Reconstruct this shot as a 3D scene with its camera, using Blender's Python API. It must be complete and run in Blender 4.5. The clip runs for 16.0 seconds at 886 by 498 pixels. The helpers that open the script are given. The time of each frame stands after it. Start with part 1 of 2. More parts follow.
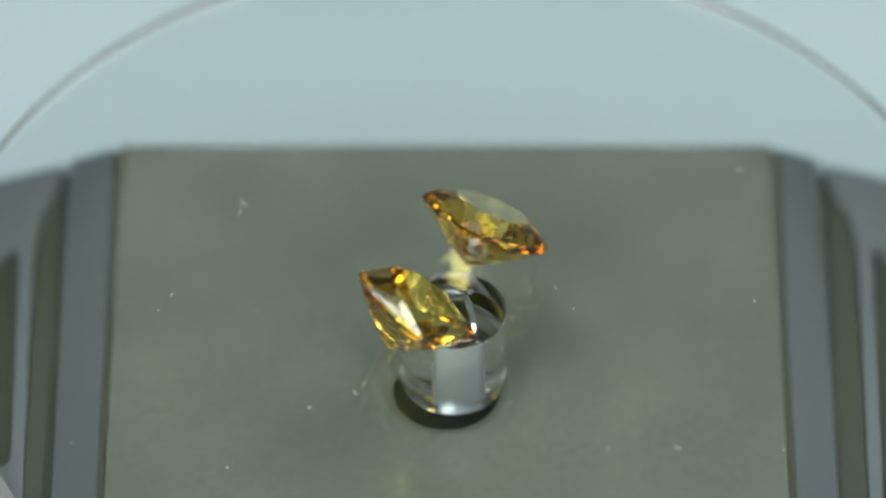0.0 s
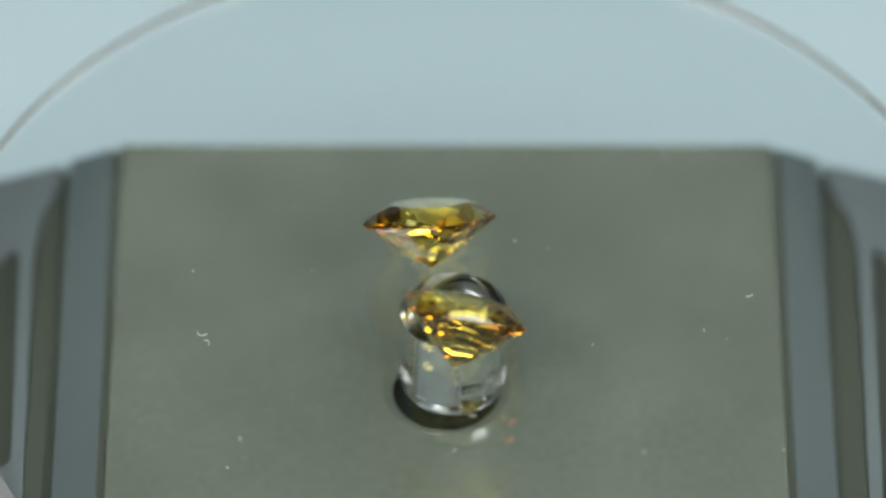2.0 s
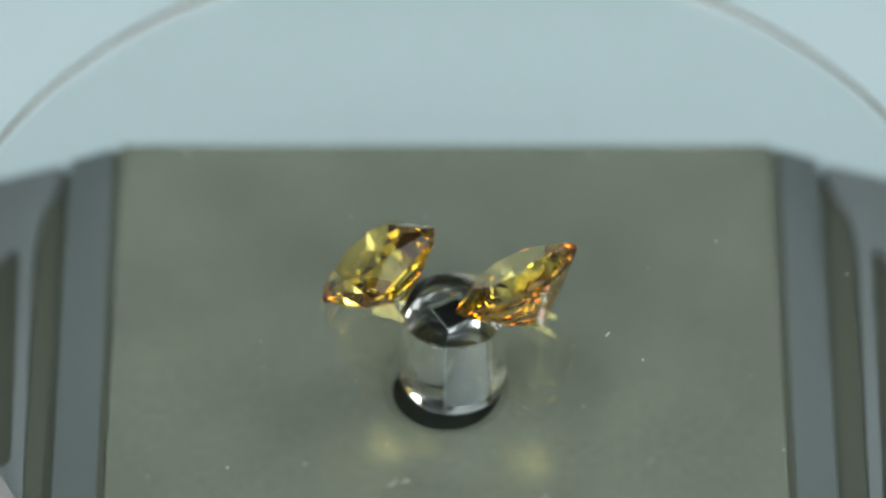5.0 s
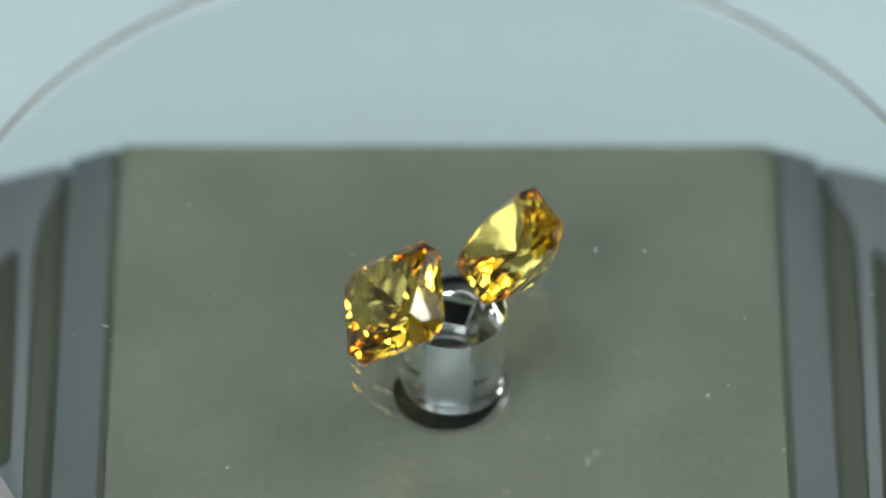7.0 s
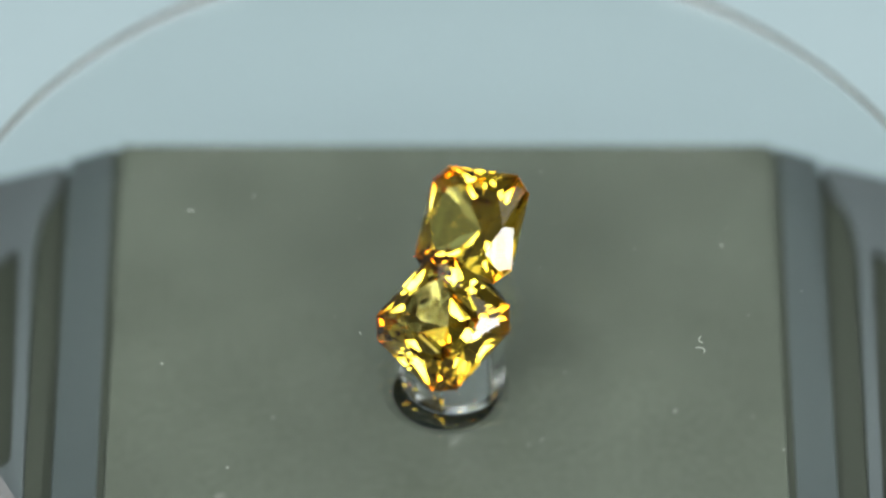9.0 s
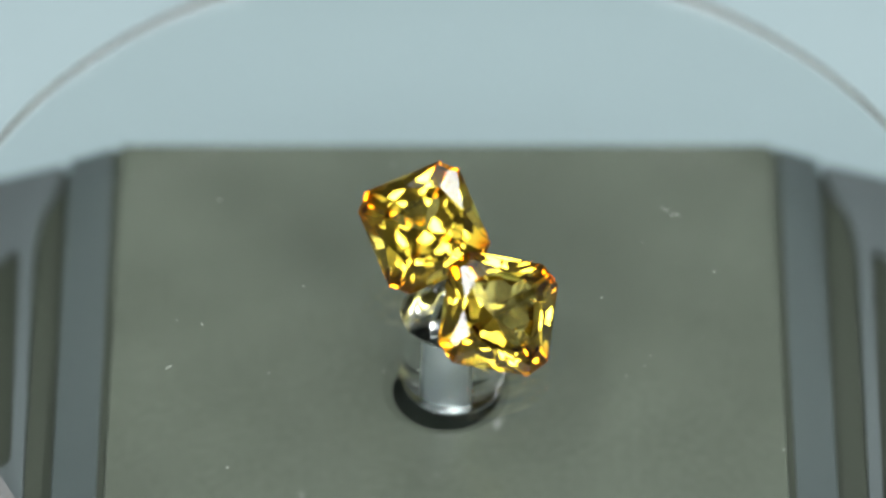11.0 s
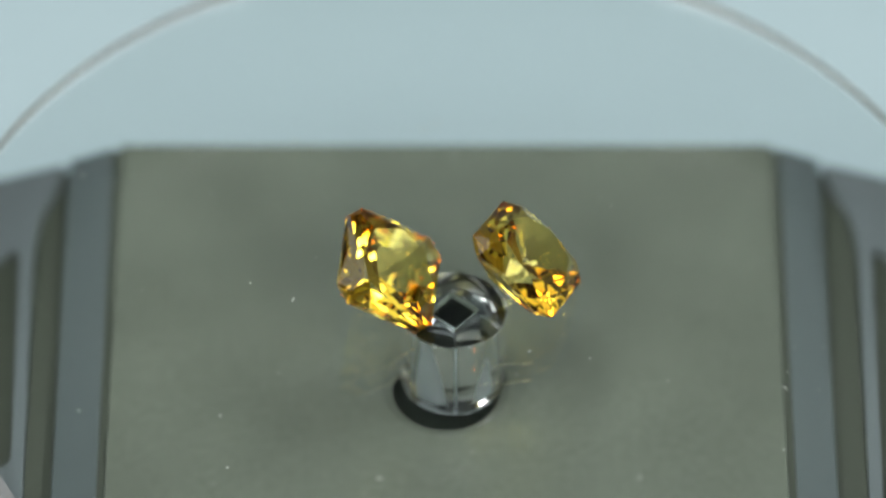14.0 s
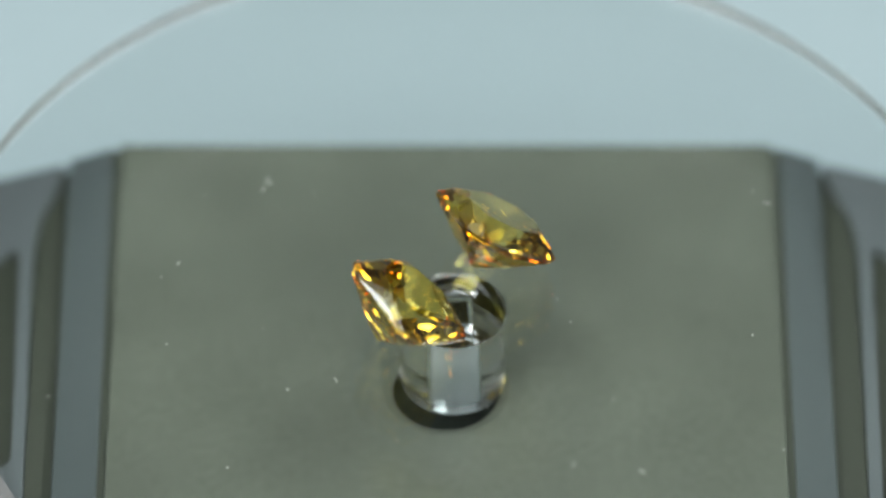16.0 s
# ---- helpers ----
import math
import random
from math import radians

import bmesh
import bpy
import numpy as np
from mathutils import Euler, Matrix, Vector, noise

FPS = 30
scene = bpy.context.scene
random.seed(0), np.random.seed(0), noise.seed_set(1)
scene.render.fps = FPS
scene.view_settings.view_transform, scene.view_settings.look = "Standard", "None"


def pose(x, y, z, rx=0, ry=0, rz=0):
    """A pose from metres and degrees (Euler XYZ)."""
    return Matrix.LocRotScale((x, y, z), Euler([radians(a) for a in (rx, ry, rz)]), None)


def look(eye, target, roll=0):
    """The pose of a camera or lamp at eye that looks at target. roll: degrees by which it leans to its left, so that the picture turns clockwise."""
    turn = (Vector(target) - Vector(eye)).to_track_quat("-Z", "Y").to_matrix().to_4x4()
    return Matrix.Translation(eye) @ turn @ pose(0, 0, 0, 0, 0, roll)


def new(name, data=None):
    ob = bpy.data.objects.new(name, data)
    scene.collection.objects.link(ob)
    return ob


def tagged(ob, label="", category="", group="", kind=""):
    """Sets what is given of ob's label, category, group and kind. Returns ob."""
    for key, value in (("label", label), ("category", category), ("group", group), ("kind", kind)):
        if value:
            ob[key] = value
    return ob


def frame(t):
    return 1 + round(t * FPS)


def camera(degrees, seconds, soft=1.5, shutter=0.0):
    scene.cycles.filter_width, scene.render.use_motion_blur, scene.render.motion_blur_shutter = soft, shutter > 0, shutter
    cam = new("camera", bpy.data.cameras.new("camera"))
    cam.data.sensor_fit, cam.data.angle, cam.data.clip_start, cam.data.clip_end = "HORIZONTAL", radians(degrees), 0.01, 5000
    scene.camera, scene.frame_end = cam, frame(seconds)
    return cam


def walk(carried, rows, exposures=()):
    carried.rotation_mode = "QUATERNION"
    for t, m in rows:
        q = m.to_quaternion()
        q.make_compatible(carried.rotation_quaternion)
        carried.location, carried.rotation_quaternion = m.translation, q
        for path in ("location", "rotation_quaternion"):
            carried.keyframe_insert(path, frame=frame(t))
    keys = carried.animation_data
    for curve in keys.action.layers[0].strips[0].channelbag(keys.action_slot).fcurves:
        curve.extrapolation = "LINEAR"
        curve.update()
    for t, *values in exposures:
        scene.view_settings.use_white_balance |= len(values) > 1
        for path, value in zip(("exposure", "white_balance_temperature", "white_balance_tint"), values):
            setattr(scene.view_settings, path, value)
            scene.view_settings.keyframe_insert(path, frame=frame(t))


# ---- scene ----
import itertools

U = 4e-5                # metres in one unit of the plan
PLATE_Z = 0.046         # top of the turntable's base plate
THICK = 43              # the disc's thickness, in units
DISC_Z = PLATE_Z + 226 * U
TURN = 21.93            # degrees a second, anticlockwise from above
cam = camera(10.0, 16.0, soft=2.5)
EYE = pose(-18.5 * U, -6291.4 * U, DISC_Z + 6381.9 * U, 90 - 44.83, 0, 0)
walk(cam, [(0.0, EYE), (16.0, EYE)], [(0.0, 0.0), (16.0, 0.0)])
cam.data.dof.use_dof = True
cam.data.dof.focus_distance = 8900 * U
cam.data.dof.aperture_fstop = 12.5

# ---- light ----
world = bpy.data.worlds.new("tent_air")
world.use_nodes = True
scene.world = world
world.node_tree.nodes["Background"].inputs[0].default_value = (0.85, 0.95, 1.0, 1)
world.node_tree.nodes["Background"].inputs[1].default_value = 0.05


def lamp(name, eye, target, size, watts, colour, depth=0.0):
    data = bpy.data.lights.new(name, "AREA")
    data.shape, data.size, data.energy, data.color = "RECTANGLE" if depth else "DISK", size, watts, colour
    if depth:
        data.size_y = depth
    ob = new(name, data)
    ob.matrix_world = look(eye, target)
    return ob


for side in (302, 240):
    az, el, far = math.radians(side), math.radians(43), 0.52
    eye = (far * math.cos(el) * math.cos(az), far * math.cos(el) * math.sin(az), DISC_Z + far * math.sin(el))
    lamp("soft_lamp", eye, (0, 0, DISC_Z), 0.19, 1.2, (0.99, 1.0, 0.96))
for x, y in ((-0.18, -0.06), (0.29, 0.13)):
    lamp("overhead_panel", (x, y, 0.70), (0, 0, DISC_Z), 0.18, 0.95, (0.975, 1.0, 0.955), 0.15)
lamp("overhead_softbox", (0, 0.06, 0.72), (0, 0.05, 0), 0.62, 1.1, (0.97, 1.0, 0.965))


# ---- materials ----
def material(name):
    m = bpy.data.materials.new(name)
    m.use_nodes = True
    return m, m.node_tree.nodes, m.node_tree.links, m.node_tree.nodes["Principled BSDF"]


def surface(name, colour, rough=0.5, metal=0.0, vary=0.08, scale=900.0, bump=0.05, stain=60.0, specular=0.5, stretch=(1, 1, 1)):
    """A solid surface with fine grain, broad uneven patches and a little relief."""
    m, n, l, b = material(name)
    co = n.new("ShaderNodeTexCoord")
    mp = n.new("ShaderNodeMapping")
    mp.inputs["Scale"].default_value = stretch
    l.new(co.outputs["Object"], mp.inputs["Vector"])
    fine, broad = n.new("ShaderNodeTexNoise"), n.new("ShaderNodeTexNoise")
    fine.inputs["Scale"].default_value, fine.inputs["Detail"].default_value = scale, 4
    broad.inputs["Scale"].default_value, broad.inputs["Detail"].default_value = stain, 3
    l.new(mp.outputs[0], fine.inputs["Vector"])
    l.new(co.outputs["Object"], broad.inputs["Vector"])
    add = n.new("ShaderNodeMath")
    add.operation = "ADD"
    l.new(fine.outputs["Fac"], add.inputs[0])
    l.new(broad.outputs["Fac"], add.inputs[1])
    ramp = n.new("ShaderNodeMapRange")
    ramp.inputs["From Min"].default_value, ramp.inputs["From Max"].default_value = 0.6, 1.4
    ramp.inputs["To Min"].default_value, ramp.inputs["To Max"].default_value = 1 - vary, 1 + vary
    l.new(add.outputs[0], ramp.inputs["Value"])
    mix = n.new("ShaderNodeVectorMath")
    mix.operation = "SCALE"
    mix.inputs[0].default_value = colour
    l.new(ramp.outputs[0], mix.inputs["Scale"])
    l.new(mix.outputs[0], b.inputs["Base Color"])
    rr = n.new("ShaderNodeMapRange")
    rr.inputs["To Min"].default_value, rr.inputs["To Max"].default_value = rough * 0.85, min(1, rough * 1.15)
    l.new(broad.outputs["Fac"], rr.inputs["Value"])
    l.new(rr.outputs[0], b.inputs["Roughness"])
    b.inputs["Metallic"].default_value = metal
    b.inputs["Specular IOR Level"].default_value = specular
    bp = n.new("ShaderNodeBump")
    bp.inputs["Strength"].default_value, bp.inputs["Distance"].default_value = bump, 0.0001
    l.new(fine.outputs["Fac"], bp.inputs["Height"])
    l.new(bp.outputs[0], b.inputs["Normal"])
    return m


def clear(name, colour, ior, rough=0.0):
    m, n, l, b = material(name)
    b.inputs["Base Color"].default_value = (*colour, 1)
    b.inputs["Transmission Weight"].default_value = 1.0
    b.inputs["IOR"].default_value, b.inputs["Roughness"].default_value = ior, rough
    return m


def stone(name, ior):
    """A clear coloured stone: pale where one looks straight through, deeper orange with every bounce inside."""
    m, n, l, b = material(name)
    n.remove(b)
    fresnel, mix = n.new("ShaderNodeFresnel"), n.new("ShaderNodeMixShader")
    through_it, gloss = n.new("ShaderNodeBsdfRefraction"), n.new("ShaderNodeBsdfGlossy")
    fresnel.inputs["IOR"].default_value = ior
    # deeper tint towards the four cut corners stands in for longer light paths
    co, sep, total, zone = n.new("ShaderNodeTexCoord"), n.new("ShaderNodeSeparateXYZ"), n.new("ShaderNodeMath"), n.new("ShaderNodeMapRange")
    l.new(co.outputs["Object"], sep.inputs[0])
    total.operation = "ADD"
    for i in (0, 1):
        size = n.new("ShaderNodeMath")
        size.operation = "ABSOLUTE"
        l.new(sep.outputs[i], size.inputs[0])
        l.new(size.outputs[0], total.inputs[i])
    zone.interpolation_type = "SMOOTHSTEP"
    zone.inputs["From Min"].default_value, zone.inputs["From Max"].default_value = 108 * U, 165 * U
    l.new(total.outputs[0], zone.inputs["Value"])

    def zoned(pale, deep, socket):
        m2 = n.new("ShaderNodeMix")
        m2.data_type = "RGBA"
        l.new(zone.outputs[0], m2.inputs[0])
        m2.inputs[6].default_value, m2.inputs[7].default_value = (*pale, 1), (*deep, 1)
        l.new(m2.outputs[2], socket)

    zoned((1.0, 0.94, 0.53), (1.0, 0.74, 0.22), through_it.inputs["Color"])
    through_it.inputs["IOR"].default_value, through_it.inputs["Roughness"].default_value = ior, 0.03
    tone, inner = n.new("ShaderNodeMix"), n.new("ShaderNodeMapRange")
    tone.data_type, inner.interpolation_type = "RGBA", "SMOOTHSTEP"
    inner.inputs["From Min"].default_value, inner.inputs["From Max"].default_value = 0.5, 0.97
    l.new(fresnel.outputs[0], inner.inputs["Value"])
    l.new(inner.outputs[0], tone.inputs[0])
    tone.inputs[6].default_value = (1.0, 1.0, 0.98, 1)
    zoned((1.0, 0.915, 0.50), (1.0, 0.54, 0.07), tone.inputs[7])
    l.new(tone.outputs[2], gloss.inputs["Color"])
    gloss.inputs["Roughness"].default_value = 0.04
    l.new(fresnel.outputs[0], mix.inputs[0])
    l.new(through_it.outputs[0], mix.inputs[1])
    l.new(gloss.outputs[0], mix.inputs[2])
    # a little amber diffuse colour, added to lift the stone's dark facets
    amber_fill, last = n.new("ShaderNodeBsdfDiffuse"), n.new("ShaderNodeMixShader")
    amber_fill.inputs["Color"].default_value = (0.85, 0.40, 0.02, 1)
    last.inputs[0].default_value = 0.012
    l.new(mix.outputs[0], last.inputs[1])
    l.new(amber_fill.outputs[0], last.inputs[2])
    l.new(last.outputs[0], n["Material Output"].inputs["Surface"])
    return m


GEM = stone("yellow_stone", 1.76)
RIM = clear("frosted_rim", (0.90, 0.96, 0.985), 1.49, 0.38)
DISC = clear("disc_glass", (0.955, 0.975, 0.97), 1.49)
ACRYLIC = clear("clear_acrylic", (0.97, 0.985, 0.99), 1.49)
PLATE = surface("grey_plate", (0.073, 0.085, 0.069), 0.22, 0.0, 0.20, 1500, 0.12, 110, 0.8)
RAIL = surface("blue_grey_rail", (0.054, 0.068, 0.071), 0.4, 0.0, 0.06, 1500, 0.04, 50)
GROOVE = surface("olive_groove", (0.023, 0.030, 0.020), 0.6, 0.0, 0.1, 1500, 0.05, 60)
SKIRT = surface("grey_skirt", (0.085, 0.102, 0.108), 0.4, 0.0, 0.06, 1500, 0.04, 60)
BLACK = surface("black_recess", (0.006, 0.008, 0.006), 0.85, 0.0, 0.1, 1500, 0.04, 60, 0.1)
PAPER = surface("blue_white_paper", (0.455, 0.583, 0.64), 0.85, 0.0, 0.02, 700, 0.03, 8)
COVER = surface("pale_grey_cover", (0.13, 0.13, 0.135), 0.45, 0.0, 0.06, 1500, 0.04, 60)
# tones of the unseen booth, set for what stones and disc reflect
DIM = surface("white_wall_paint", (0.70, 0.70, 0.70), 0.8, 0.0, 0.04, 300, 0.05, 6)
FABRIC = surface("dark_ceiling_paint", (0.16, 0.16, 0.17), 0.9, 0.0, 0.02, 400, 0.05, 6)
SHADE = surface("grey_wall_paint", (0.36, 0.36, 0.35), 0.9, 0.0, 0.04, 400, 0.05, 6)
ALLOY = surface("pale_alloy", (0.6, 0.61, 0.62), 0.3, 0.7, 0.05, 2000, 0.03, 200)
DUST = surface("pale_dust", (0.34, 0.36, 0.34), 0.8, 0.0, 0.1, 3000, 0.05, 500)
SHAFT = surface("grey_metal", (0.35, 0.405, 0.42), 0.3, 0.4, 0.1, 3000, 0.05, 300)


# ---- mesh helpers ----
def mesh_object(name, bm, mat, parent=None, smooth=False):
    me = bpy.data.meshes.new(name)
    bmesh.ops.recalc_face_normals(bm, faces=bm.faces)
    bm.to_mesh(me)
    bm.free()
    if smooth:
        for p in me.polygons:
            p.use_smooth = True
    me.materials.append(mat)
    ob = new(name, me)
    ob.parent = parent
    return ob


def part(name, bm, mat, parent, label="", smooth=False):
    ob = mesh_object(name, bm, mat, parent, smooth)
    return tagged(ob, label) if label else ob


def slab(outline, top, bottom, bevel=0.0, slope=0.0, x_ref=0.0):
    """A flat piece from an outline in the plan; slope: fall of its top outward from x_ref."""
    bm = bmesh.new()
    up = [bm.verts.new((x * U, y * U, top * U - slope * abs(x - x_ref) * U)) for x, y in outline]
    dn = [bm.verts.new((x * U, y * U, bottom * U)) for x, y in outline]
    cap = bm.faces.new(up)
    bm.faces.new(dn[::-1])
    k = len(outline)
    for i in range(k):
        bm.faces.new((up[i], dn[i], dn[(i + 1) % k], up[(i + 1) % k]))
    if bevel:
        bmesh.ops.bevel(bm, geom=list(cap.edges), offset=bevel * U, segments=3, profile=0.5, affect="EDGES")
    return bm


def pieces(thing, bm, mat, sorts, smooth=False):
    """Deal the faces of one closed shell out to parts of a thing."""
    for name, belongs in sorts:
        keep = bm.copy()
        bmesh.ops.delete(keep, geom=[f for f in keep.faces if not belongs(f)], context="FACES")
        me = bpy.data.meshes.new(name)
        keep.to_mesh(me)
        keep.free()
        for p in me.polygons:
            p.use_smooth = smooth
        me.materials.append(mat)
        new(name, me).parent = thing
    bm.free()
    return thing


def spun(profile, steps=96):
    """A solid turned about the z axis from (radius, height) pairs, closed at both ends on the axis."""
    bm = bmesh.new()
    rings = []
    for r, z in profile:
        if r < 1e-9:
            rings.append([bm.verts.new((0, 0, z * U))])
        else:
            rings.append([bm.verts.new((r * U * math.cos(2 * math.pi * i / steps), r * U * math.sin(2 * math.pi * i / steps), z * U)) for i in range(steps)])
    for a, b in zip(rings, rings[1:]):
        for i in range(steps):
            j = (i + 1) % steps
            if len(a) == 1:
                bm.faces.new((a[0], b[i], b[j]))
            elif len(b) == 1:
                bm.faces.new((a[i], b[0], a[j]))
            else:
                bm.faces.new((a[i], b[i], b[j], a[j]))
    return bm


def fillet(cx, cz, r, a0, a1, n=6):
    return [(cx + r * math.cos(math.radians(a0 + (a1 - a0) * i / n)), cz + r * math.sin(math.radians(a0 + (a1 - a0) * i / n))) for i in range(n + 1)]


# ---- the unseen booth and the sheet ----
def sheet(name, corners, mat, label):
    bm = bmesh.new()
    low = [bm.verts.new(c) for c in corners]
    n = (Vector(corners[1]) - Vector(corners[0])).cross(Vector(corners[2]) - Vector(corners[1])).normalized()
    high = [bm.verts.new(Vector(c) - n * 0.004) for c in corners]
    bm.faces.new(low)
    bm.faces.new(high[::-1])
    for i in range(4):
        bm.faces.new((low[i], high[i], high[(i + 1) % 4], low[(i + 1) % 4]))
    return tagged(mesh_object(name, bm, mat), label, "", "", "structure")


# walls and ceiling stay out of view, added to shape bounce and reflections
X0, X1, Y0, Y1, ZT = -0.7, 0.7, -0.75, 1.25, 1.2
sheet("ground", [(-3, -3, 0), (3, -3, 0), (3, 3, 0), (-3, 3, 0)], PAPER, "pale blue-white paper sheet under the turntable")
sheet("wall_north", [(X0, Y1, 0), (X1, Y1, 0), (X1, Y1, ZT), (X0, Y1, ZT)], DIM, "unseen white wall, added to brighten the stones from behind")
sheet("wall_west", [(X0, Y0, 0), (X0, Y1, 0), (X0, Y1, ZT), (X0, Y0, ZT)], SHADE, "unseen grey wall, added to keep reflections dark")
sheet("wall_east", [(X1, Y1, 0), (X1, Y0, 0), (X1, Y0, ZT), (X1, Y1, ZT)], SHADE, "unseen grey wall, added to keep reflections dark")
sheet("wall_south", [(X1, Y0, 0), (X0, Y0, 0), (X0, Y0, ZT), (X1, Y0, ZT)], SHADE, "unseen grey wall, added to keep reflections dark")
sheet("ceiling", [(X0, Y0, ZT), (X0, Y1, ZT), (X1, Y1, ZT), (X1, Y0, ZT)], FABRIC, "unseen dark grey ceiling, added to keep the disc's reflection dark")


# ---- the turntable's base ----
def make_base():
    base = tagged(new("display_turntable"), "grey square display turntable base with grooved sides", "turntable")
    base.location = (0, 0, PLATE_Z)
    xl, xr, back, front = -625, 600, 616, -720
    # the plate, with a round hole for the post
    bm = bmesh.new()
    hole, steps = 97, 64
    hx, hy = -13, -16
    circle = [(math.cos(2 * math.pi * i / steps), math.sin(2 * math.pi * i / steps)) for i in range(steps)]
    ring = [(hx + hole * x, hy + hole * y) for x, y in circle]
    edge = []
    for x, y in circle:
        k = min((xr if x > 0 else -xl) / max(abs(x), 1e-6), (back if y > 0 else -front) / max(abs(y), 1e-6))
        edge.append((x * k, y * k))
    for cx, cy in ((xl, back), (xr, back), (xr, front), (xl, front)):
        i = min(range(steps), key=lambda q: (edge[q][0] - cx) ** 2 + (edge[q][1] - cy) ** 2)
        edge[i] = (cx, cy)
    rows = []
    for pts, z in ((ring, -24), (ring, -9), ([(hx + 101 * x, hy + 101 * y) for x, y in circle], -7), ([(hx + 110 * x, hy + 110 * y) for x, y in circle], -3), ([(hx + 116 * x, hy + 116 * y) for x, y in circle], 0), ([(x * 0.995, y * 0.995) for x, y in edge], 0), (edge, -3), (edge, -24)):
        rows.append([bm.verts.new((x * U, y * U, z * U)) for x, y in pts])
    for a, b in zip(rows, rows[1:]):
        for i in range(steps):
            bm.faces.new((a[i], a[(i + 1) % steps], b[(i + 1) % steps], b[i]))
    part("top_plate", bm, PLATE, base, "grey-green satin top plate with a round hole")
    # the body under it, down to the sheet
    bm = slab([(xl - 150, front), (xr + 150, front), (xr + 150, back - 3), (xl - 150, back - 3)], -75, -PLATE_Z / U, 0)
    part("body", bm, GROOVE, base, "dark olive body")
    # a shallow well under the hole; the shade of its depth is in its black
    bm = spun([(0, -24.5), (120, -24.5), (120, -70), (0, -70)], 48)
    part("well", bm, BLACK, base, "shallow well floor with the hole's shade put into its black")
    # the light spindle head on which the post stands
    bm = spun([(0, -0.2)] + fillet(46, -4.2, 4, 90, 0, 3) + [(50, -24), (0, -24)], 64)
    part("spindle_head", bm, ALLOY, base, "pale metal spindle head", True)
    for s, xe, rail, lip, edge_in in ((-1, xl, 99, 160, 186), (1, xr, 92, 158, 184)):
        x = lambda d: xe + s * d
        bm = slab([(x(14), front), (x(rail), front), (x(rail), back), (x(14), back)], -7, -80, 4, 0.40, x(9))
        part("side_rail", bm, RAIL, base, "blue-grey sloping side rail")
        bm = slab([(x(-2), front), (x(16), front), (x(16), back - 3), (x(-2), back - 3)], -14, -80)
        part("seam", bm, GROOVE, base, "dark olive seam")
        line = [(x(lip - 16), front), (x(lip), 380), (x(lip - 4), 440), (x(lip - 14), 490), (x(rail + 26), 545), (x(rail + 14), 585), (x(rail + 8), back),
                (x(420), back - 10), (x(420), 330), (x(250), 378)]
        line += [(x(edge_in + 18 * (1 - math.sin(math.radians(a)))), 400 + 18 * math.cos(math.radians(a))) for a in (25, 45, 75, 90)]
        if s < 0:      # the recess closes in a rounded end
            line += [(x(edge_in - 12), -120), (x(edge_in - 9), -131), (x(edge_in + 4), -141), (x(edge_in + 40), -150), (x(420), -158), (x(420), front)]
        else:
            line += [(x(edge_in - 16), front)]
        bm = slab([(x(rail - 25), front), (x(300), front), (x(300), back - 24), (x(rail - 25), back - 2)], -58, -110, 0, 0.30, x(95))
        part("groove", bm, GROOVE, base, "dark olive groove beside the rail")
        bm = slab(line, -48, -110, 3, 0.30, x(95))
        part("skirt", bm, SKIRT, base, "grey rounded outer skirt")
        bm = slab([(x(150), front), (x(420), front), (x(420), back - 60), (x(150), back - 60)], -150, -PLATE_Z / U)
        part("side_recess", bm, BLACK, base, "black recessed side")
    bm = slab([(-880, -82), (-823, -185), (-788, -249), (-720, -373), (-720, front), (-880, front)], -34, -80, 3)
    part("front_cover", bm, COVER, base, "pale grey front cover with a slanting edge")
    for piece in base.children:
        for v in piece.data.vertices:       # the housing narrows a little towards its front
            v.co.x *= 1 - 0.016 * (back - v.co.y / U) / 1000
    return base


make_base()


# ---- the turning parts ----
def make_post():
    post = tagged(new("display_post"), "clear acrylic post with a square socket under the disc", "post")
    top, low, r = -THICK - 1, -226, 95.5
    prof = [(0, top)] + fillet(r - 4, top - 4, 4, 90, 0) + [(r, low + 36), (r - 4, low + 31), (r - 5, low + 27), (r - 2, low + 23)] + fillet(r - 16, low + 14, 14, 0, -90, 5) + [(0, low)]
    part("rod", spun(prof, 96), ACRYLIC, post, "clear acrylic rod with a rounded top", True)
    def square(h, c):
        return [(sx * (h - p), sy * (h - q)) for sx, sy, p, q in ((-1, -1, 0, c), (-1, -1, c, 0), (1, -1, c, 0), (1, -1, 0, c), (1, 1, 0, c), (1, 1, c, 0), (-1, 1, c, 0), (-1, 1, 0, c))]

    a = 34
    bm = slab(square(a, 2.5), top - 3, low + 2, 2.5)
    bmesh.ops.recalc_face_normals(bm, faces=bm.faces)
    bmesh.ops.reverse_faces(bm, faces=bm.faces)
    me = bpy.data.meshes.new("socket")
    bm.to_mesh(me)
    bm.free()
    me.materials.append(ACRYLIC)
    socket = new("socket", me)
    socket.parent = post
    b = 29
    bm = slab(square(b, 3), top - 14, low + 4, 3)
    part("shaft", bm, SHAFT, post, "square grey metal shaft inside the rod")
    b = 26
    bm = slab([(-b, -b), (b, -b), (b, b), (-b, b)], top - 7, top - 13.5, 2)
    part("shaft_cap", bm, BLACK, post, "black square shaft end")
    return post


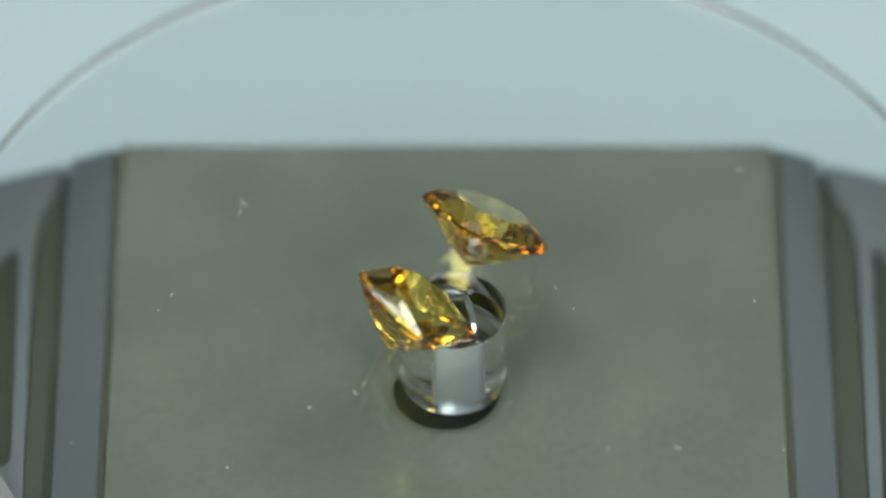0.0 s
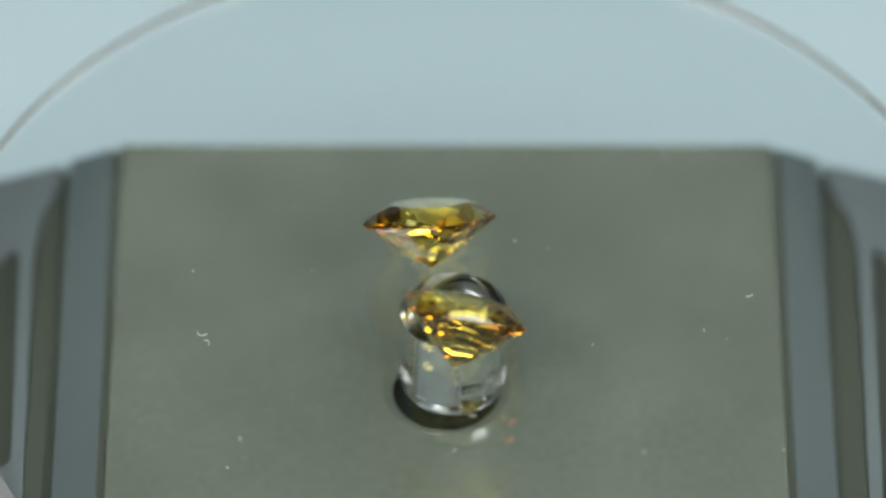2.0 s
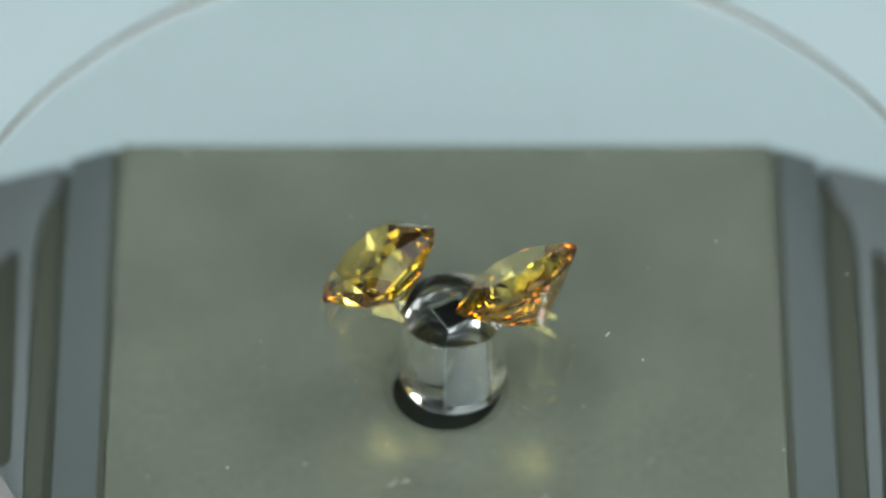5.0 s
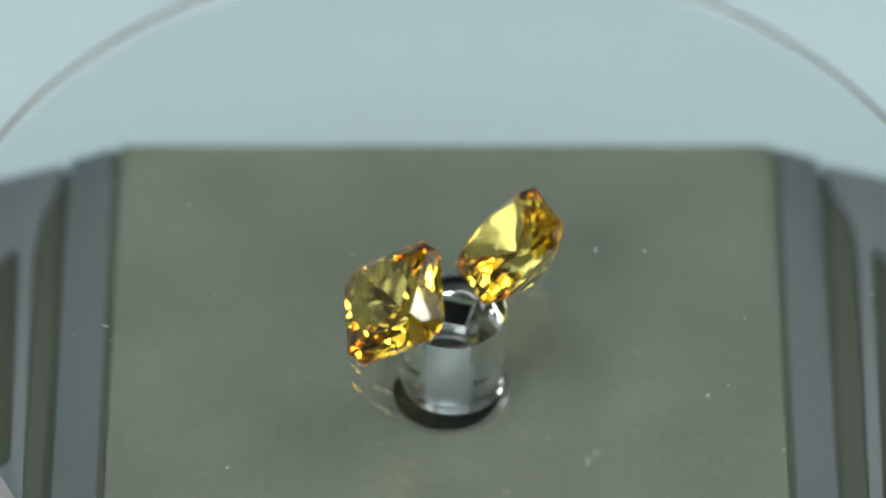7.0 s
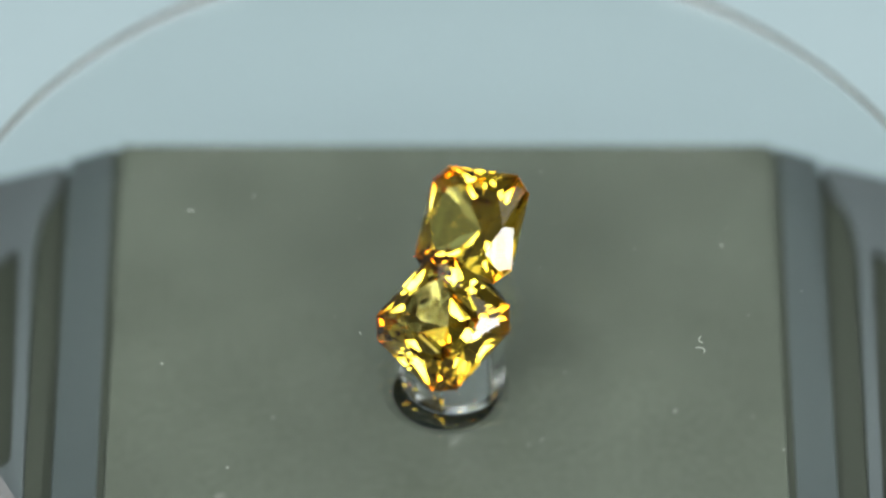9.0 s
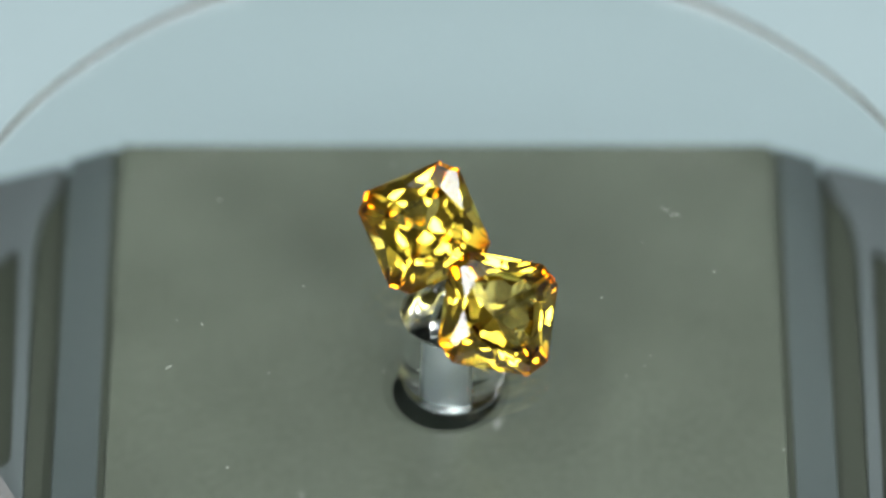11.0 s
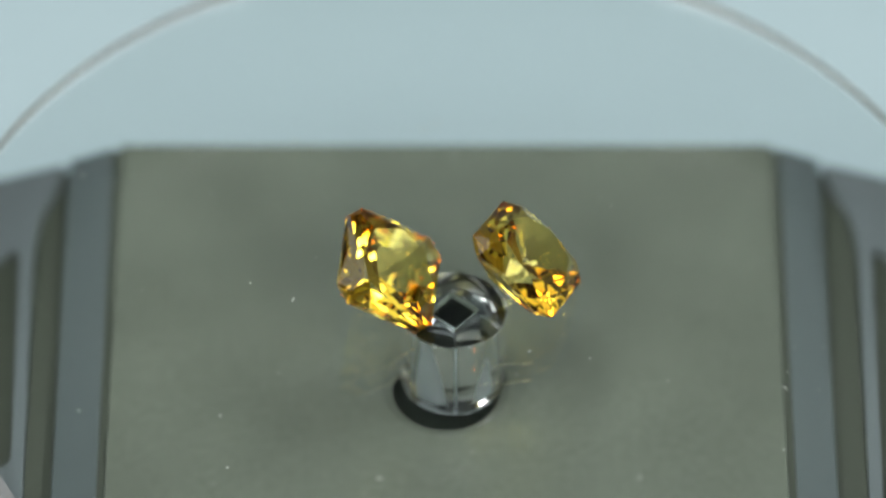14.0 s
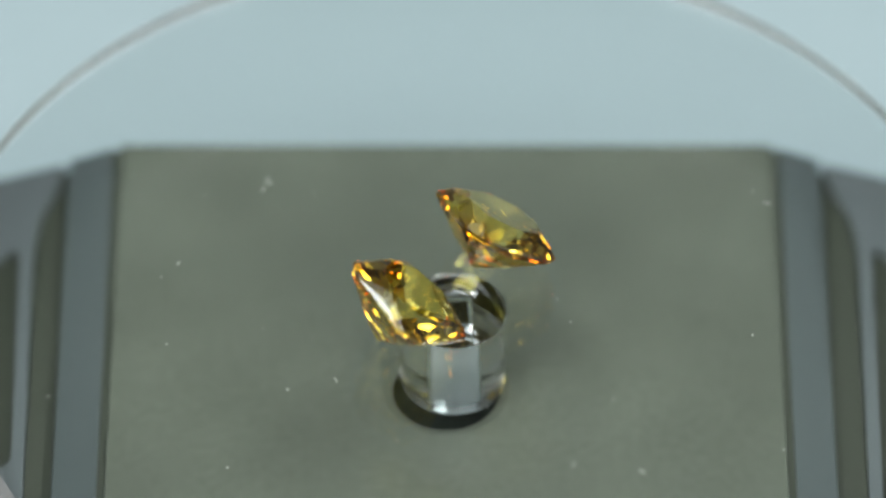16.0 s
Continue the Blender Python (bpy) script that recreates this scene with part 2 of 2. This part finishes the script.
def make_disc():
    disc = tagged(new("turntable_disc"), "thick round clear glass disc resting on the clear post", "turntable disc")
    prof = [(0, 0)] + fillet(931 - 4, -4, 4, 90, 0, 4) + fillet(931 - 4, 4 - THICK, 4, 0, -90, 4) + [(0, -THICK)]
    bm = spun(prof, 192)
    bmesh.ops.recalc_face_normals(bm, faces=bm.faces)
    pieces(disc, bm, DISC, (("glass", lambda f: abs(f.normal.z) > 0.999), ("rim", lambda f: abs(f.normal.z) <= 0.999)))
    disc.children[1].data.materials[0] = RIM
    for g in disc.children:
        g.visible_shadow = False
    return disc


def cut_stone(name, a, b, depth, chamfer, crown, table):
    """A cut-cornered square stone, shaped by cutting a block along its facets. The girdle lies at z = 0."""
    planes = []
    g = 2.5
    corners = [(sx * a, sy * (b - chamfer)) for sx in (1, -1) for sy in (1, -1)] + [(sx * (a - chamfer), sy * b) for sx in (1, -1) for sy in (1, -1)]

    def reach(az):
        return max(x * math.cos(az) + y * math.sin(az) for x, y in corners)

    def cut(co, no):
        planes.append((*no, sum(p * q for p, q in zip(co, no))))

    def facet(deg, slope, side, inset=0.0, drop=0.0):
        az, s = math.radians(deg), math.radians(slope)
        d = reach(az) - inset
        cut((d * math.cos(az), d * math.sin(az), side * (g + drop)), (math.sin(s) * math.cos(az), math.sin(s) * math.sin(az), side * math.cos(s)))

    def tilted(deg, slope):
        az, s = math.radians(deg), math.radians(slope)
        return (math.sin(s) * math.cos(az), math.sin(s) * math.sin(az), math.cos(s))

    def keel(deg, slope, up=0.0):
        az, s = math.radians(deg), math.radians(slope)
        cut((0, 0, -depth + up), (math.sin(s) * math.cos(az), math.sin(s) * math.sin(az), -math.cos(s)))

    for k in range(8):
        az = math.radians(45 * k)
        cut((reach(az) * math.cos(az), reach(az) * math.sin(az), 0), (math.cos(az), math.sin(az), 0))
    cut((0, 0, crown), (0, 0, 1))
    for k in range(4):
        facet(90 * k, 57, 1)
        az = math.radians(90 * k)
        d = reach(az) - 6.5
        for turn in (-6, 6):
            cut((d * math.cos(az), d * math.sin(az), g + 10), tilted(90 * k + turn, 38.5))
        facet(90 * k + 45, 43, 1)
    for k in range(8):
        facet(45 * k + 22.5, 38, 1, 0, 1.5)
    for k in range(4):
        facet(90 * k + 13, 38, 1, 0, 1.5)
        facet(90 * k - 13, 38, 1, 0, 1.5)
    for k in range(8):
        az, s = math.radians(45 * k + 22.5), math.radians(24)
        cut((table * math.cos(az), table * math.sin(az), crown), (math.sin(s) * math.cos(az), math.sin(s) * math.sin(az), math.cos(s)))
    for k in range(8):
        facet(45 * k, 60, -1)

    def fan(deg, under):
        """A facet from just under the girdle's furthest point down to a point under the culet."""
        keel(deg, math.degrees(math.atan((depth + under - 4) / reach(math.radians(deg)))), -under)

    for k in range(8):
        keel(45 * k, math.degrees(math.atan(depth * (0.80 / 98 if k % 2 == 0 else 0.84 / 118))))
        fan(45 * k + 22.5, 8)
    for k in range(4):
        for d in (-1, 1):
            fan(90 * k + 16.0 * d, 7)
            fan(90 * k + 10.5 * d, 9)
            fan(90 * k + 4.5 * d, 12)
            fan(90 * k + 45 + 9 * d, 9)
    # corners: where three facet planes meet inside all the others
    pl = np.array(planes)
    n3, d3 = pl[:, :3], pl[:, 3]
    tri = np.array(list(itertools.combinations(range(len(pl)), 3)))
    det = np.linalg.det(n3[tri])
    tri = tri[np.abs(det) > 1e-5]
    pts = np.linalg.solve(n3[tri], d3[tri][:, :, None])[:, :, 0]
    pts = pts[(pts @ n3.T <= d3 + 1e-4).all(axis=1)]
    pts = np.unique(np.round(pts, 2), axis=0)
    bm = bmesh.new()
    for p in pts:
        bm.verts.new(p)
    bmesh.ops.remove_doubles(bm, verts=bm.verts, dist=0.15)
    hull = bmesh.ops.convex_hull(bm, input=bm.verts)
    bmesh.ops.delete(bm, geom=[v for v in hull["geom_interior"] if isinstance(v, bmesh.types.BMVert)], context="VERTS")
    bmesh.ops.dissolve_limit(bm, angle_limit=math.radians(0.4), verts=bm.verts, edges=bm.edges)
    bmesh.ops.scale(bm, vec=(U, U, U), verts=bm.verts)
    bmesh.ops.recalc_face_normals(bm, faces=bm.faces)
    return pieces(new(name), bm, GEM, (("table", lambda f: f.normal.z > 0.999), ("crown", lambda f: 0.01 < f.normal.z <= 0.999),
                                       ("girdle", lambda f: abs(f.normal.z) <= 0.01), ("pavilion", lambda f: f.normal.z < -0.01)))


def make_dust(name, specks, top, seed):
    """Loose grains and short fibres lying on a surface: (radius, angle, length, bend)."""
    rnd = random.Random(seed)
    bm = bmesh.new()
    for r, ang, length, bend in specks:
        cx, cy = r * math.cos(math.radians(ang)), r * math.sin(math.radians(ang))
        way, wide = rnd.uniform(0, 6.28), rnd.uniform(0.7, 1.4) * (0.7 if length > 15 else 0.4 if length < 3.5 else 1)
        n = 2 if length < 10 else 7
        old = None
        x, y = cx, cy
        for i in range(n + 1):
            w = wide * (0.35 if i in (0, n) else 1)
            sx, sy = -math.sin(way) * w, math.cos(way) * w
            quad = [bm.verts.new(((x + px) * U, (y + py) * U, top + pz * U)) for px, py, pz in ((sx, sy, 0.6), (-sx, -sy, 0.6), (-sx * 0.5, -sy * 0.5, 2.4), (sx * 0.5, sy * 0.5, 2.4))]
            if old:
                for q in range(4):
                    bm.faces.new((old[q], old[(q + 1) % 4], quad[(q + 1) % 4], quad[q]))
            else:
                bm.faces.new(quad[::-1])
            old = quad
            x, y = x + math.cos(way) * length / n, y + math.sin(way) * length / n
            way += bend * rnd.uniform(0.5, 1.5)
        bm.faces.new(old)
    return mesh_object(name, bm, DUST)


grit = random.Random(11)
GRAINS = [(750 * math.sqrt(grit.uniform(0.04, 1)), grit.uniform(0, 360), grit.uniform(1.2, 3.4), 0) for i in range(36)]
post = make_post()
disc = make_disc()
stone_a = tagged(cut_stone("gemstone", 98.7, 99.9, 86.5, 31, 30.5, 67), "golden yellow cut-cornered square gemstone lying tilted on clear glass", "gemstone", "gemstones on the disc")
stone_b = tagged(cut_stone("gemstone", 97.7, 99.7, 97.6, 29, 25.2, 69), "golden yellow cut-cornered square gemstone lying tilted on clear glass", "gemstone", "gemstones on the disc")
dust = tagged(make_dust("dust", [(457, 146, 26, 0.35), (450, 149, 20, -0.4), (184, 10.5, 7, 0), (448, 306, 8, 0.2), (364, 226, 5, 0), (740, 207.5, 7, 0), (518, 317, 13, 0.1),
                                 (620, 32, 14, 0.3), (700, 255.5, 6, 0), (469, 127, 6, 0), (500, 179, 8, 0), (494, 268, 5, 0), (532, 0, 6, 0), (286, 234, 12, 0)] + GRAINS, 0.0, 5),
              "pale dust grains and short fibres on the glass disc", "dust", kind="stuff")
lint = tagged(make_dust("dust", [(730, 219, 18, 0.25), (715, 225, 6, 0), (820, 342, 4, 0), (700, 334, 3, 0), (612, 344, 5, 0.2), (520, 221, 3, 0), (455, 208, 4, 0)], PLATE_Z, 8), "pale dust fibre on the grey plate", "dust", kind="stuff")


def rest(ob, m):
    """The pose m raised or lowered so that the lowest corner of ob touches the disc."""
    low = min((m @ v.co).z for c in ob.children for v in c.data.vertices)
    return Matrix.Translation((0, 0, -low + 0.3 * U)) @ m


def motions():
    lift = Matrix.Translation((0, 0, DISC_Z))
    ma = rest(stone_a, pose(56.8 * U, 119.9 * U, 74.6 * U, 34.69, 14.88, 119.69))
    mb = rest(stone_b, pose(-63.7 * U, -94.0 * U, 76.2 * U, 36.23, -14.55, 136.49))
    steps = [i * 0.5 for i in range(33)]
    for ob, m in ((stone_a, ma), (stone_b, mb), (dust, Matrix()), (disc, pose(8 * U * math.cos(math.radians(-26)), 8 * U * math.sin(math.radians(-26)), 0)),
                  (post, pose(0, 0, 0, 0, 0, -TURN * 3.56))):
        walk(ob, [(t, lift @ pose(0, 0, 0, 0, 0, TURN * t) @ m) for t in steps])


motions()
